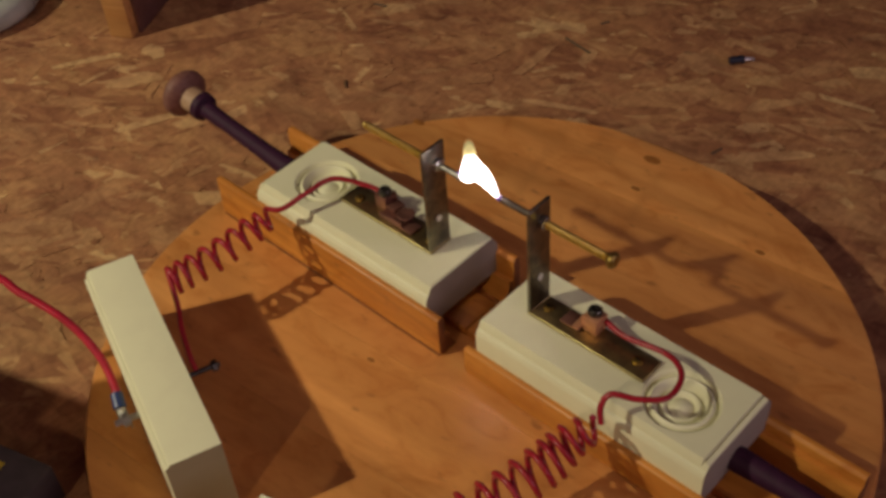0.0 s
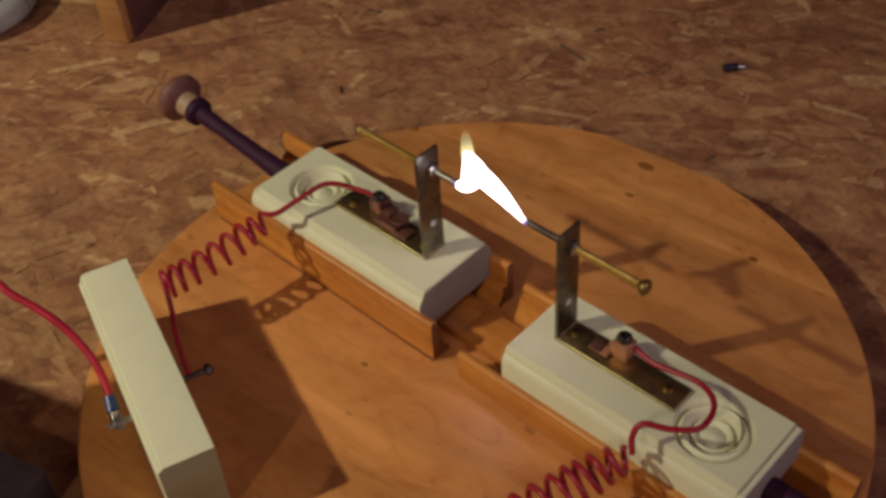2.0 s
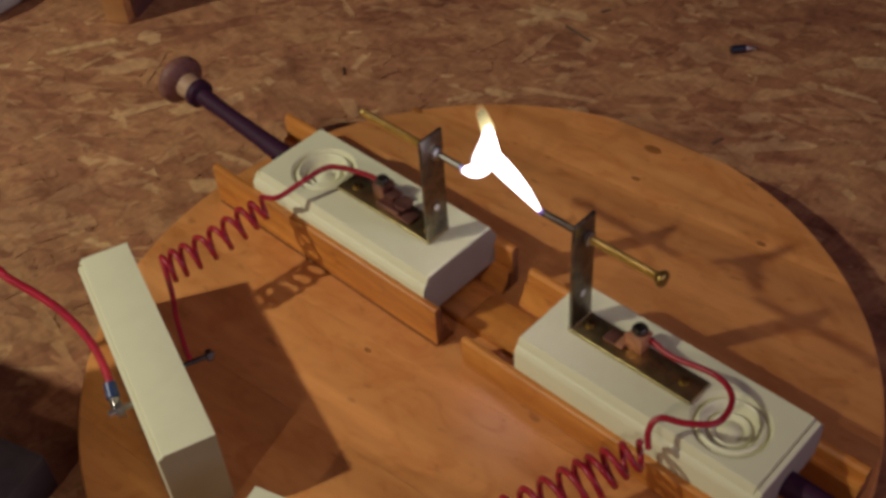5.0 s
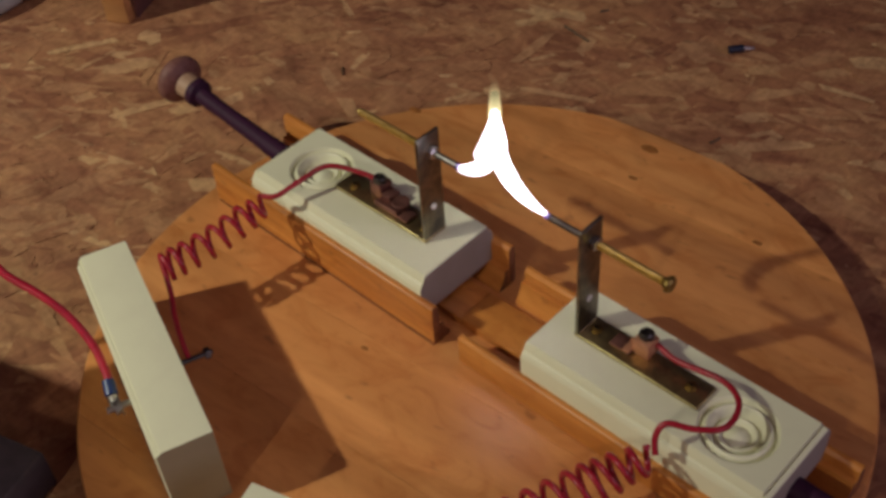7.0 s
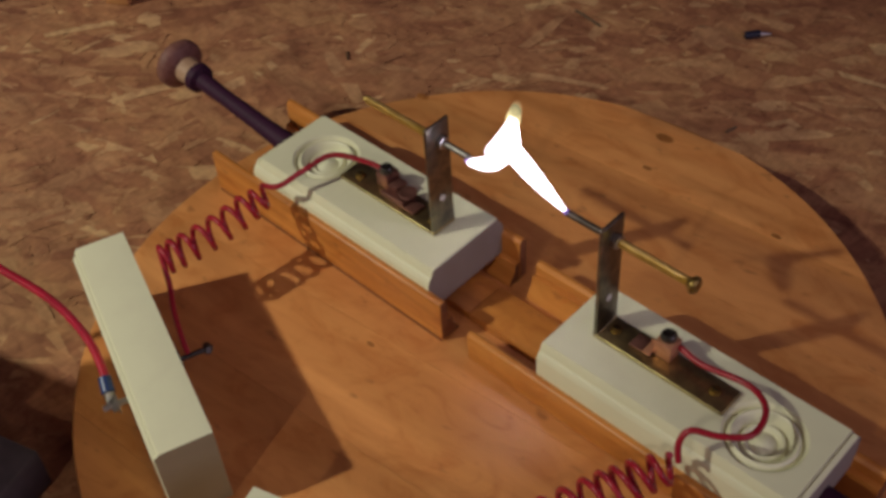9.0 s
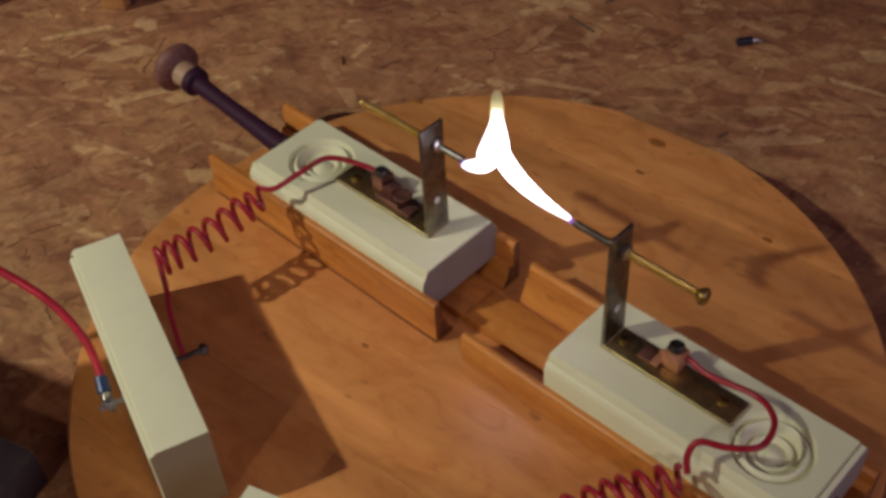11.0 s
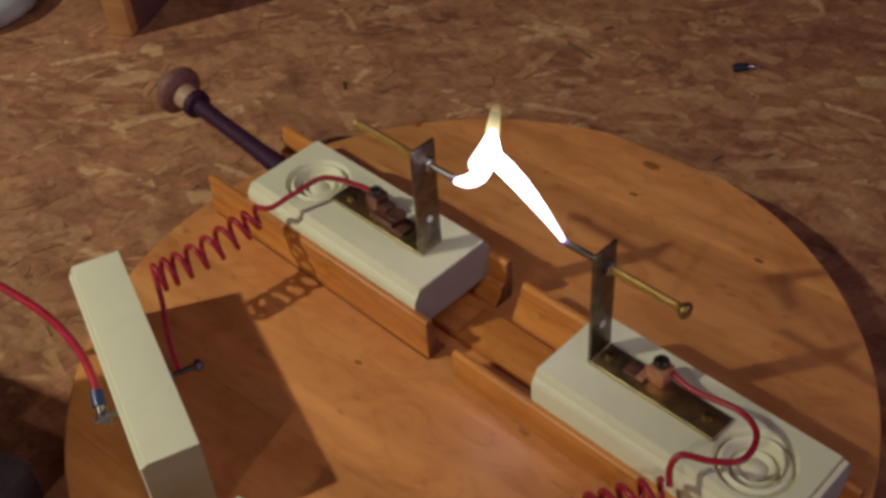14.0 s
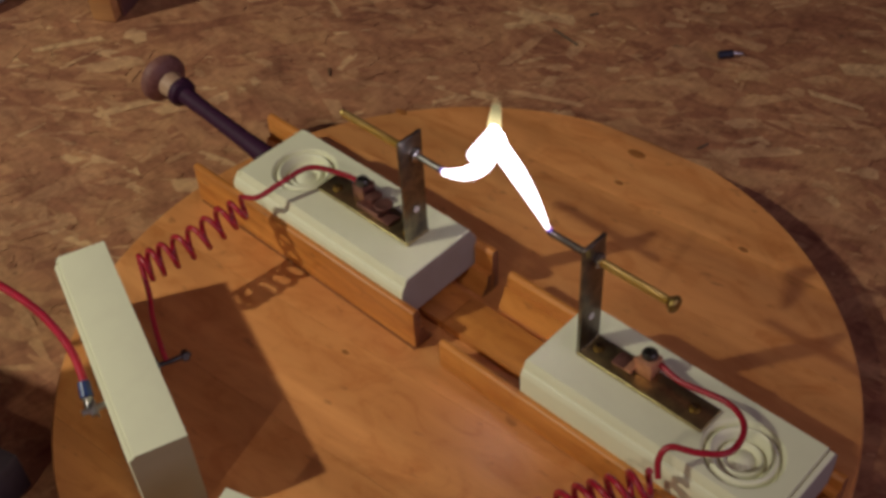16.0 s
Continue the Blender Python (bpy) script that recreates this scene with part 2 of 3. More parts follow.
def prism(outline, x0, x1, bevel=0.0):
    """A (y, z) outline drawn out along x."""
    bm = bmesh.new()
    a = [bm.verts.new((x0, y, z)) for y, z in outline]
    b = [bm.verts.new((x1, y, z)) for y, z in outline]
    n = len(a)
    for k in range(n):
        bm.faces.new((a[k], a[(k + 1) % n], b[(k + 1) % n], b[k]))
    bm.faces.new(a[::-1])
    bm.faces.new(b)
    bmesh.ops.recalc_face_normals(bm, faces=bm.faces)
    if bevel:
        bmesh.ops.bevel(bm, geom=bm.edges[:], offset=bevel, segments=2, profile=0.5, affect="EDGES")
    return bm


# ---- room: floor of strand board, plain walls and ceiling out of view ----
FZ = -0.012


def drop(x, y):
    """A place on the floor seen in line with the same place at board level."""
    k = -FZ / 0.543
    return x + (x - 0.316) * k, y + (y + 0.318) * k, FZ


FLOOR = tagged(part("floor", box(-3.2, 3.0, -4.0, 3.0, FZ - 0.03, FZ - 0.0011), OSB_BASE), "golden-brown oriented strand board floor", "floor", kind="structure")


def strands():
    rng = random.Random(4)
    verts, faces = [], []
    for i in range(13000):
        if i < 11600:
            x, y = rng.uniform(-0.85, 0.42), rng.uniform(-0.42, 0.72)
        else:
            x, y = rng.uniform(-1.1, 0.6), rng.uniform(-0.7, 1.0)
        a = math.radians(rng.gauss(36, 30))
        ln, wd = rng.uniform(0.018, 0.070), rng.uniform(0.004, 0.017)
        if i % 3 == 0:
            ln, wd = ln * 0.45, wd * 0.45
        elif i % 17 == 0:
            ln, wd = ln * 1.4, wd * 1.8
        z0 = -0.0008 + 0.0006 * i / 13000
        tilt, roll = rng.gauss(0, 0.004), rng.gauss(0, 0.012)
        pts = []
        for u, v in ((-1, -0.7), (-0.4, -1), (0.3, -0.95), (1, -0.75), (1.06, 0.2), (0.9, 0.85), (0.2, 1), (-0.5, 0.92), (-1.04, 0.6)):
            pts.append(((u + rng.gauss(0, 0.09)) * ln / 2, (v + rng.gauss(0, 0.16)) * wd / 2))
        k = len(verts)
        for u, v in pts:
            verts.append((x + u * math.cos(a) - v * math.sin(a), y + u * math.sin(a) + v * math.cos(a), FZ + z0 + u * tilt + v * roll))
        faces.append(list(range(k, k + len(pts))))
    me = bpy.data.meshes.new("strands")
    me.from_pydata(verts, [], faces)
    me.materials.append(OSB)
    ob = new("strands", me)
    ob.parent = FLOOR
    tagged(ob, "pressed wood strands of the board", kind="stuff")


strands()
for name, dims in (("wall_west", (-3.3, -3.2, -4.1, 3.1)), ("wall_south", (-3.2, 3.0, -4.1, -4.0)), ("wall_north", (-3.2, 3.0, 3.0, 3.1))):
    tagged(part(name, box(*dims, -0.042, 3.2), WALLP), "plain plastered wall", "wall", kind="structure")
# Opening and frame are added, out of view, to carry the fill light.
east = bmesh.new()
for dims in ((-4.1, -1.0, -0.042, 3.2), (1.6, 3.1, -0.042, 3.2), (-1.0, 1.6, -0.042, 0.85), (-1.0, 1.6, 2.35, 3.2)):
    piece = box(3.0, 3.1, *dims)
    me = bpy.data.meshes.new("piece")
    piece.to_mesh(me)
    piece.free()
    east.from_mesh(me)
    bpy.data.meshes.remove(me)
tagged(part("wall_east", east, WALLP), "plain plastered wall with an opening added for the fill light", "wall", kind="structure")
FILL_WINDOW = tagged(part("window_1", box(3.03, 3.07, -1.0, -0.94, 0.85, 2.35, 0.003), WHITE), "plain white frame of an unseen window added for fill light", "window", kind="structure")
for dims in ((1.54, 1.6, 0.85, 2.35), (-0.94, 1.54, 0.85, 0.91), (-0.94, 1.54, 2.29, 2.35), (0.27, 0.33, 0.91, 2.29)):
    part("frame_bar", box(3.03, 3.07, *dims, 0.003), WHITE, FILL_WINDOW)
tagged(part("ceiling", box(-3.3, 3.1, -4.1, 3.1, 3.2, 3.3), CEIL), "plain unseen ceiling, dull pink to redden the bounced light", "ceiling", kind="structure")


# ---- round pine board made of glued staves ----
R, TOP = 0.2317, 0.022
BOARD_X, BOARD_Y = 0.0027, 0.0004
GRAIN = 5.0


def round_board():
    base = thing("round_board", pose(BOARD_X, BOARD_Y, 0, 0, 0, GRAIN), "round varnished orange pine board lying on the floor", "board")
    cuts = [-R, -0.172, -0.098, -0.031, 0.036, 0.106, 0.168, R]
    for y0, y1 in zip(cuts, cuts[1:]):
        prof = [(0, 0.0), (0, TOP - 0.004), (0.0012, TOP - 0.0012), (0.004, TOP)]
        g = 0.00008
        ys = [y0 + g + (y1 - y0 - 2 * g) * k / 14 for k in range(15)]
        right = [(math.sqrt(max(R * R - y * y, 0)), y) for y in ys]
        ring = right + [(-x, y) for x, y in reversed(right)]
        bm = bmesh.new()
        layers = []
        for inset, z in prof:
            f = (R - inset) / R
            layers.append([bm.verts.new((x * f, y if abs(abs(y) - R) > 0.001 else y * f, z)) for x, y in ring])
        for a, b in zip(layers, layers[1:]):
            for k in range(len(a)):
                bm.faces.new((a[k], a[(k + 1) % len(a)], b[(k + 1) % len(a)], b[k]))
        bm.faces.new(layers[0][::-1])
        bm.faces.new(layers[-1])
        bmesh.ops.remove_doubles(bm, verts=bm.verts, dist=1e-5)
        bmesh.ops.recalc_face_normals(bm, faces=bm.faces)
        part("stave", bm, PINE, base)
    part("base", lathe([(0.196, FZ), (0.2, FZ + 0.001), (0.2, -0.0005), (0.198, 0.0)], 64), PINE, base, "smaller round base under the board")
    turn = pose(0, 0, 0, 0, 0, -GRAIN)
    for x, y, r in ((-0.0209, 0.2121, 0.0045), (-0.1787, 0.141, 0.0035), (-0.012, 0.1803, 0.0022), (0.0851, 0.1795, 0.0022), (-0.043, -0.043, 0.0018), (0.18, 0.07, 0.003), (0.03, -0.13, 0.002)):
        q = turn @ Vector((x - BOARD_X, y - BOARD_Y, 0))
        part("knot", lathe([(r * 0.96, TOP - 0.001), (r, TOP + 0.00005), (r * 0.6, TOP + 0.0002)], 14, Matrix.Translation((q.x, q.y, 0)) @ Matrix.Diagonal((1.5, 0.8, 1, 1))), KNOTM, base, "dark oval knot")


KNOTM = wood("pine_knot", (0.22, 0.075, 0.020), (0.32, 0.12, 0.03), (0.42, 0.17, 0.045), 0.45, (200, 200, 200))
round_board()


# ---- guide rails: thin mouldings with a ledge inside ----
def rail(x0, x1, y_out, side, top, ledge, label):
    """side: +1 where the channel lies towards +y."""
    s, w = side, 0.0055
    base = thing("guide_rail", pose(0, 0, TOP), label, "rail", "guide rails on the board")
    strip = [(0.0036, 0), (0.0036, 0.0012), (0, 0.0018), (0, top - TOP - 0.001), (w * 0.2, top - TOP), (w * 0.7, top - TOP), (w, top - TOP - 0.002), (w, 0)]
    for name, outline, a, b, bevel in (("fence", strip, x0, x1, 0.0004), ("ledge", None, x0 + 0.0004, x1 - 0.0004, 0.0)):
        outline = outline or [(w + 0.0001, 0), (w + 0.0001, ledge - TOP), (w + 0.0035, ledge - TOP - 0.0003), (w + 0.0045, ledge - TOP - 0.006), (w + 0.008, 0.003), (w + 0.009, 0)]
        ob = part(name, prism([(y_out + s * y, z) for y, z in outline], a, b, bevel), RAIL, base)
        ob.data.materials.append(RAIL_END_SHADE)
        for f in ob.data.polygons:
            if abs(f.normal.x) > 0.9:
                f.material_index = 1
    # Dark strip that paints in the shade of the gap at the foot.
    if top > 0.05:
        part("glue_line", box(x0 + 0.0006, x1 - 0.0006, min(y_out - s * 0.0003, y_out + s * 0.004), max(y_out - s * 0.0003, y_out + s * 0.004), 0.0, 0.0005), GAP_SHADE, base, "dark strip painting in the shadow gap along the foot")


BOTTOM = 0.0363
rail(-0.2145, -0.0127, -0.0146, 1, 0.0531, BOTTOM, "orange stained pine guide rail, taller one beside the fixed block")
rail(-0.2170, -0.0107, 0.0566, -1, 0.0531, BOTTOM, "orange stained pine guide rail, taller one beside the fixed block")
rail(0.0070, 0.2190, -0.0146, 1, 0.0440, BOTTOM, "orange stained pine guide rail, lower one under the sliding block")
rail(0.0015, 0.2225, 0.0566, -1, 0.0440, BOTTOM, "orange stained pine guide rail, lower one under the sliding block")


channel = thing("channel_strip", pose(0, 0, TOP), "flat pine strip in two lengths between the guide rails", "strip")
for x0, x1 in ((-0.2100, -0.0119), (-0.0115, 0.2180)):
    part("length", box(x0, x1, 0.0075, 0.0350, 0.0001, 0.0062, 0.0008), RAIL, channel)


# ---- white moulded trim blocks ----
SIDE = ((0.0, -0.0095), (0.0003, -0.0088), (0.0014, -0.0060), (0.0018, -0.0056), (0.0027, -0.0054), (0.0029, -0.0044), (0.0046, -0.0007), (0.0050, 0.0))
SLIM = ((0.0, -0.0040), (0.0003, -0.0034), (0.0014, -0.0030), (0.0016, -0.0014), (0.0028, -0.0004), (0.0030, 0.0))
LIP = ((0.0, -0.0030), (0.0004, -0.0022), (0.0026, -0.0016), (0.0028, -0.0030), (0.0034, -0.0030), (0.0040, 0.0))


def profile_height(profile, d):
    for (a, h), (b, k) in zip(profile, profile[1:]):
        if d <= b:
            return h + (k - h) * (d - a) / (b - a)
    return 0.0


def stations(size, cell, low, high):
    """Even steps from -size / 2 to size / 2 with extra ones at the breaks of the profiles."""
    inner = [-size / 2 + low[-1][0], size / 2 - high[-1][0]]
    n = int((inner[1] - inner[0]) / cell)
    out = [-size / 2 + d for d, h in low[:-1]] + [inner[0] + (inner[1] - inner[0]) * k / n for k in range(n + 1)]
    return out + [size / 2 - d for d, h in reversed(high[:-1])]


def block_mesh(length, width, thick, rosette=None, cell=0.0007, side=SIDE):
    """A relief over a fine grid: stepped moulding on both long sides and on the rosette's end, turned rings; closed below."""
    rr = 0.0205

    def rings(r):
        return 1.35 * ring_depth(r)

    def ring_depth(r):
        if r > rr:
            return 0.0
        u = r / rr
        if u > 0.90:
            return -0.0028 * math.sin((1 - u) / 0.10 * math.pi / 2)
        if u > 0.66:
            return -0.0028 + 0.0026 * math.sin((0.90 - u) / 0.24 * math.pi)
        if u > 0.58:
            return -0.0028 - 0.0022 * (0.66 - u) / 0.08
        if u > 0.36:
            return -0.0050 + 0.0022 * math.sin((0.58 - u) / 0.22 * math.pi)
        return -0.0050 + 0.0026 * math.cos(u / 0.36 * math.pi / 2)

    arris = ((0.0, -0.0008), (0.0010, 0.0))
    xs, ys = stations(length, cell, arris, LIP), stations(width, cell, side, side)
    nx, ny = len(xs) - 1, len(ys) - 1
    bm = bmesh.new()
    grid = []
    for i in range(nx + 1):
        row = []
        for j in range(ny + 1):
            x, y = xs[i], ys[j]
            h = min(profile_height(side, width / 2 - abs(y)), profile_height(LIP, length / 2 - x), profile_height(arris, x + length / 2))
            if rosette:
                h = min(h, rings(math.hypot(x - rosette[0], y - rosette[1])))
            row.append(bm.verts.new((x, y, thick + h)))
        grid.append(row)
    for i in range(nx):
        for j in range(ny):
            bm.faces.new((grid[i][j], grid[i + 1][j], grid[i + 1][j + 1], grid[i][j + 1]))
    # both end faces take a darker colour that holds their shade
    rim = [grid[i][0] for i in range(nx + 1)] + [grid[nx][j] for j in range(1, ny + 1)] + [grid[i][ny] for i in range(nx - 1, -1, -1)] + [grid[0][j] for j in range(ny - 1, 0, -1)]
    low = [bm.verts.new((v.co.x, v.co.y, 0)) for v in rim]
    for k in range(len(rim)):
        f = bm.faces.new((rim[k - 1], low[k - 1], low[k], rim[k]))
        if all(abs(v.co.x) > length / 2 - 1e-5 for v in (rim[k], rim[k - 1])):
            f.material_index = 1
    bm.faces.new(low[::-1])
    bmesh.ops.recalc_face_normals(bm, faces=bm.faces)
    return bm


BL, BW, BT = 0.1511, 0.0635, 0.0300


def screw(parent, x, y, z, r=0.0031, mat=None, name="screw"):
    ob = part(name, lathe([(r, -0.0005), (r, 0.0004), (r * 0.85, 0.0012), (r * 0.4, 0.0016), (r * 0.38, 0.0009)], 18, Matrix.Translation((x, y, z))), mat or DARKBRASS, parent)
    part("slot", box(x - r * 0.7, x + r * 0.7, y - r * 0.12, y + r * 0.12, z + 0.0010, z + 0.0018), DARKSCREW, ob)
    return ob


def plate(x0, x1, y0, y1, z0, z1):
    return box(x0, x1, y0, y1, z0, z1, 0.0009, 3)


def hexnut(x, y, z, r=0.0042, h=0.0034):
    return lathe([(r * 0.82, 0), (r, 0.0005), (r, h - 0.0005), (r * 0.82, h), (r * 0.5, h), (r * 0.5, h - 0.0004)], 6, Matrix.Translation((x, y, z)) @ Matrix.Rotation(math.pi / 2, 4, "Y"))


def carriage(name, m, label, fixed):
    """A block with its bracket, long screw, terminal and handle; the sawn end is at -x, local z = 0 below."""
    base = thing(name, m, label, "spark gap")
    part("block", block_mesh(BL, BW, BT, (0.0412, 0.0) if fixed else (0.0425, -0.0030)), WHITE, base, "white painted trim block with a turned rosette").data.materials.append(END_SHADE)
    px, w, y0 = -0.0579, 0.0090, -0.0012 if fixed else 0.0015
    leg = part("bracket", plate(px, px + 0.0787, y0 - w, y0 + w, BT + 0.0001, BT + 0.0023), ZINC, base, "yellow-zinc steel corner bracket")
    part("upright", plate(px, px + 0.0022, y0 - w, y0 + w, BT + 0.0023, BT + 0.0775), DIM_ZINC, leg)
    for x in (0.0105, -0.0356, px + 0.0075):
        screw(leg, x, y0 + 0.001, BT + 0.0025)
    for h in (0.0245,):
        ob = part("hole", lathe([(0.0020, -0.0003), (0.0022, 0.0023), (0.0022, 0.0027), (0.0016, 0.0026)], 18, Matrix.Translation((px - (0.0006 if fixed else 0.0), y0, BT + h)) @ Matrix.Rotation(math.pi / 2, 4, "Y")), GLINT, leg, "countersunk screw hole, pale to paint in its glint")
    part("bend", tube([(px + 0.0012, y0 - w + 0.0005, BT + 0.0016), (px + 0.0012, y0 + w - 0.0005, BT + 0.0016)], 0.0016, 12), ZINC, leg)
    zb, yb = 0.0948, y0 + (0.0015 if not fixed else -0.0015)
    tip = -0.0805 if fixed else -0.0864
    end = -0.0025 if fixed else -0.0095
    bolt = part("electrode_bolt", threaded((px - 0.001, yb, zb), (end, yb, zb), 0.0024), BRASS, base, "long brass machine screw")
    part("tip", rod((tip + 0.002, yb, zb), (px - 0.0005, yb, zb), 0.0019), GREYSTEEL if fixed else BURNT, bolt, "heat-darkened bare electrode tip")
    part("burnt_end", rod((tip, yb, zb), (tip + 0.0035, yb, zb), 0.0015, 16, 0.0020), BURNT, bolt)
    if fixed:
        part("nut", hexnut(px - 0.0036, yb, zb), STEEL, bolt)
        part("end_cap", rod((end, yb, zb), (end + 0.002, yb, zb), 0.0018), BRASS, bolt)
    else:
        part("nut", hexnut(px + 0.0022, yb, zb), STEEL, bolt)
        part("head", lathe([(0.0021, -0.0036), (0.0043, -0.0012), (0.0046, -0.0004), (0.0044, 0.0008), (0.0034, 0.0018), (0.001, 0.0022)], 24, Matrix.Translation((end, yb, zb)) @ Matrix.Rotation(math.pi / 2, 4, "Y")), DARKBRASS, bolt)
    # copper lug with its dark screw
    cx, cy, cz = (-0.0075, y0 - 0.005, BT + 0.0024) if fixed else (-0.0215, y0 + 0.005, BT + 0.0024)
    half, tall = (0.0048, 0.0105) if fixed else (0.0052, 0.0110)
    lug = part("terminal", box(cx - half, cx + half, cy - 0.0052, cy + 0.0052, cz, cz + tall, 0.0009), TARNISH if fixed else COPPER, base, "copper wire clamp")
    part("strap", box(-0.0390, cx - 0.0045, y0 - 0.0035, y0 + 0.006, cz + 0.0006, cz + 0.0020, 0.0005), TARNISH, lug)
    part("strap_lip", prism([(y0 - 0.004, cz + 0.0020), (y0 + 0.006, cz + 0.0020), (y0 + 0.006, cz + 0.0045), (y0 + 0.0045, cz + 0.0048), (y0 + 0.0043, cz + 0.0032), (y0 - 0.004, cz + 0.0032)], -0.0305, cx - 0.0046, 0.0002), TARNISH if fixed else COPPER, lug)
    part("clamp_screw", lathe([(0.0040, -0.0002), (0.0043, 0.0008), (0.0042, 0.0026), (0.0032, 0.0038), (0.0016, 0.0040), (0.0012, 0.0030)], 20, Matrix.Translation((cx - 0.0004, cy + 0.0008, cz + tall))), DARKSCREW, lug)
    if fixed:
        part("tongue", box(cx - 0.0125, cx - half, cy - 0.0040, cy + 0.0052, cz + 0.0030, cz + 0.0062, 0.0009), TARNISH, lug, "dark bent copper tongue")
        part("eye", lathe([(0.0022, 0), (0.0056, 0), (0.0058, 0.0010), (0.0054, 0.0016), (0.0022, 0.0016)], 24, Matrix.Translation((cx - 0.0200, cy + 0.0030, cz + 0.0052))), TARNISH, lug, "dark copper eye of the tongue")
    # handle on the rosette's end
    turn = Matrix.Translation((BL / 2 - 0.001, 0, 0.0190 if fixed else 0.0065)) @ Matrix.Rotation(math.pi / 2 - radians(6.6 if fixed else 2.0), 4, "Y")
    handle = part("handle", lathe([(0.0070, 0), (0.0072, 0.004), (0.0060, 0.030), (0.0054, 0.068), (0.0062, 0.0895), (0.0098, 0.0915), (0.0102, 0.0965), (0.0085, 0.0982)], 28, turn), TAPE, base, "rod wrapped in dark purple tape")
    part("collar", lathe([(0.0090, 0), (0.0088, 0.006), (0.0095, 0.0098), (0.0060, 0.0099)], 32, turn @ Matrix.Translation((0, 0, 0.0972))), COLLAR, handle, "pale neck of the knob")
    part("knob", lathe([(0.0050, 0.0096), (0.0098, 0.0100), (0.0118, 0.0115), (0.0155, 0.0130), (0.0172, 0.0150), (0.0174, 0.0190), (0.0162, 0.0210), (0.011, 0.0216)], 40,
                  turn @ Matrix.Translation((0, 0, 0.0972))), KNOB, handle, "flared bare wood knob, darkened to hold its shade")
    return base


def threaded(a, b, r):
    a, b = Vector(a), Vector(b)
    ln = (b - a).length
    prof, h = [(r * 0.8, 0)], 0.0
    while h < ln:
        prof += [(r, h), (r * 0.86, h + 0.0004)]
        h += 0.0008
    turn = (b - a).to_track_quat("Z", "Y").to_matrix().to_4x4()
    return lathe(prof, 14, Matrix.Translation(a) @ turn)


YC = 0.0210
carriage("fixed_electrode", pose(-0.1004, YC, BOTTOM, 0, 0, 180), "white rosette block with bracket and brass electrode, held between rails", True)
SLIDER = carriage("sliding_electrode", pose(0.1264, YC, BOTTOM), "white rosette block with bracket and brass electrode, sliding between rails", False)


# ---- the two upright blocks with wire posts ----
def upright_block(corner, a, away, length, height, thick, label):
    """corner: a top corner; a: along its length; away: from that corner across its thickness; the moulded face looks that way."""
    a, away = Vector(a).normalized(), Vector(away).normalized()
    c = Vector(corner) + a * length / 2
    c.z = TOP + height / 2
    up = away.cross(a)
    m = Matrix((a, up, away)).transposed().to_4x4()
    m.translation = c
    ob = part("terminal_block", block_mesh(length, height, thick, None, 0.0012, SLIM), WHITE)
    ob.data.materials.append(OLIVE_END_SHADE)
    ob.matrix_world = m
    tagged(ob, label, "block", "upright terminal blocks")
    return ob


A1 = Vector((0.9405, -0.3399, 0))
B1 = Vector((0.3399, 0.9405, 0))
upright_block(Vector((-0.1738, -0.1062, 0.0771)) + A1 * 0.1587, -A1, -B1, 0.1587, 0.0551, 0.0310, "white painted trim block standing on edge on the board")
A2, B2 = Vector((0.957, 0.290, 0)), Vector((0.290, -0.957, 0))
upright_block((0.0140, -0.1668, 0.0771), A2, B2, 0.1587, 0.0551, 0.0310, "white painted trim block on edge, close to the camera")


# ---- red wires ----
WIRE = 0.00165


def helix(path, turns, radius, per=18, start=0.0, lean=0.0):
    """A coil round a smooth path; radius may change along it."""
    line = spline(path, 24)
    out, n = [], int(turns * per)
    up = Vector((0, 0, 1))
    for k in range(n + 1):
        u = k / n * (len(line) - 1)
        i = min(int(u), len(line) - 2)
        q = line[i].lerp(line[i + 1], u - i)
        d = (line[i + 1] - line[i]).normalized()
        side = d.cross(up).normalized()
        v = side.cross(d)
        f = k / n
        r = radius(f)
        an = start - 2 * math.pi * (k / per)
        out.append(q + r * (v * math.sin(an) + side * math.cos(an)) + d * lean * r * math.cos(an))
    return out


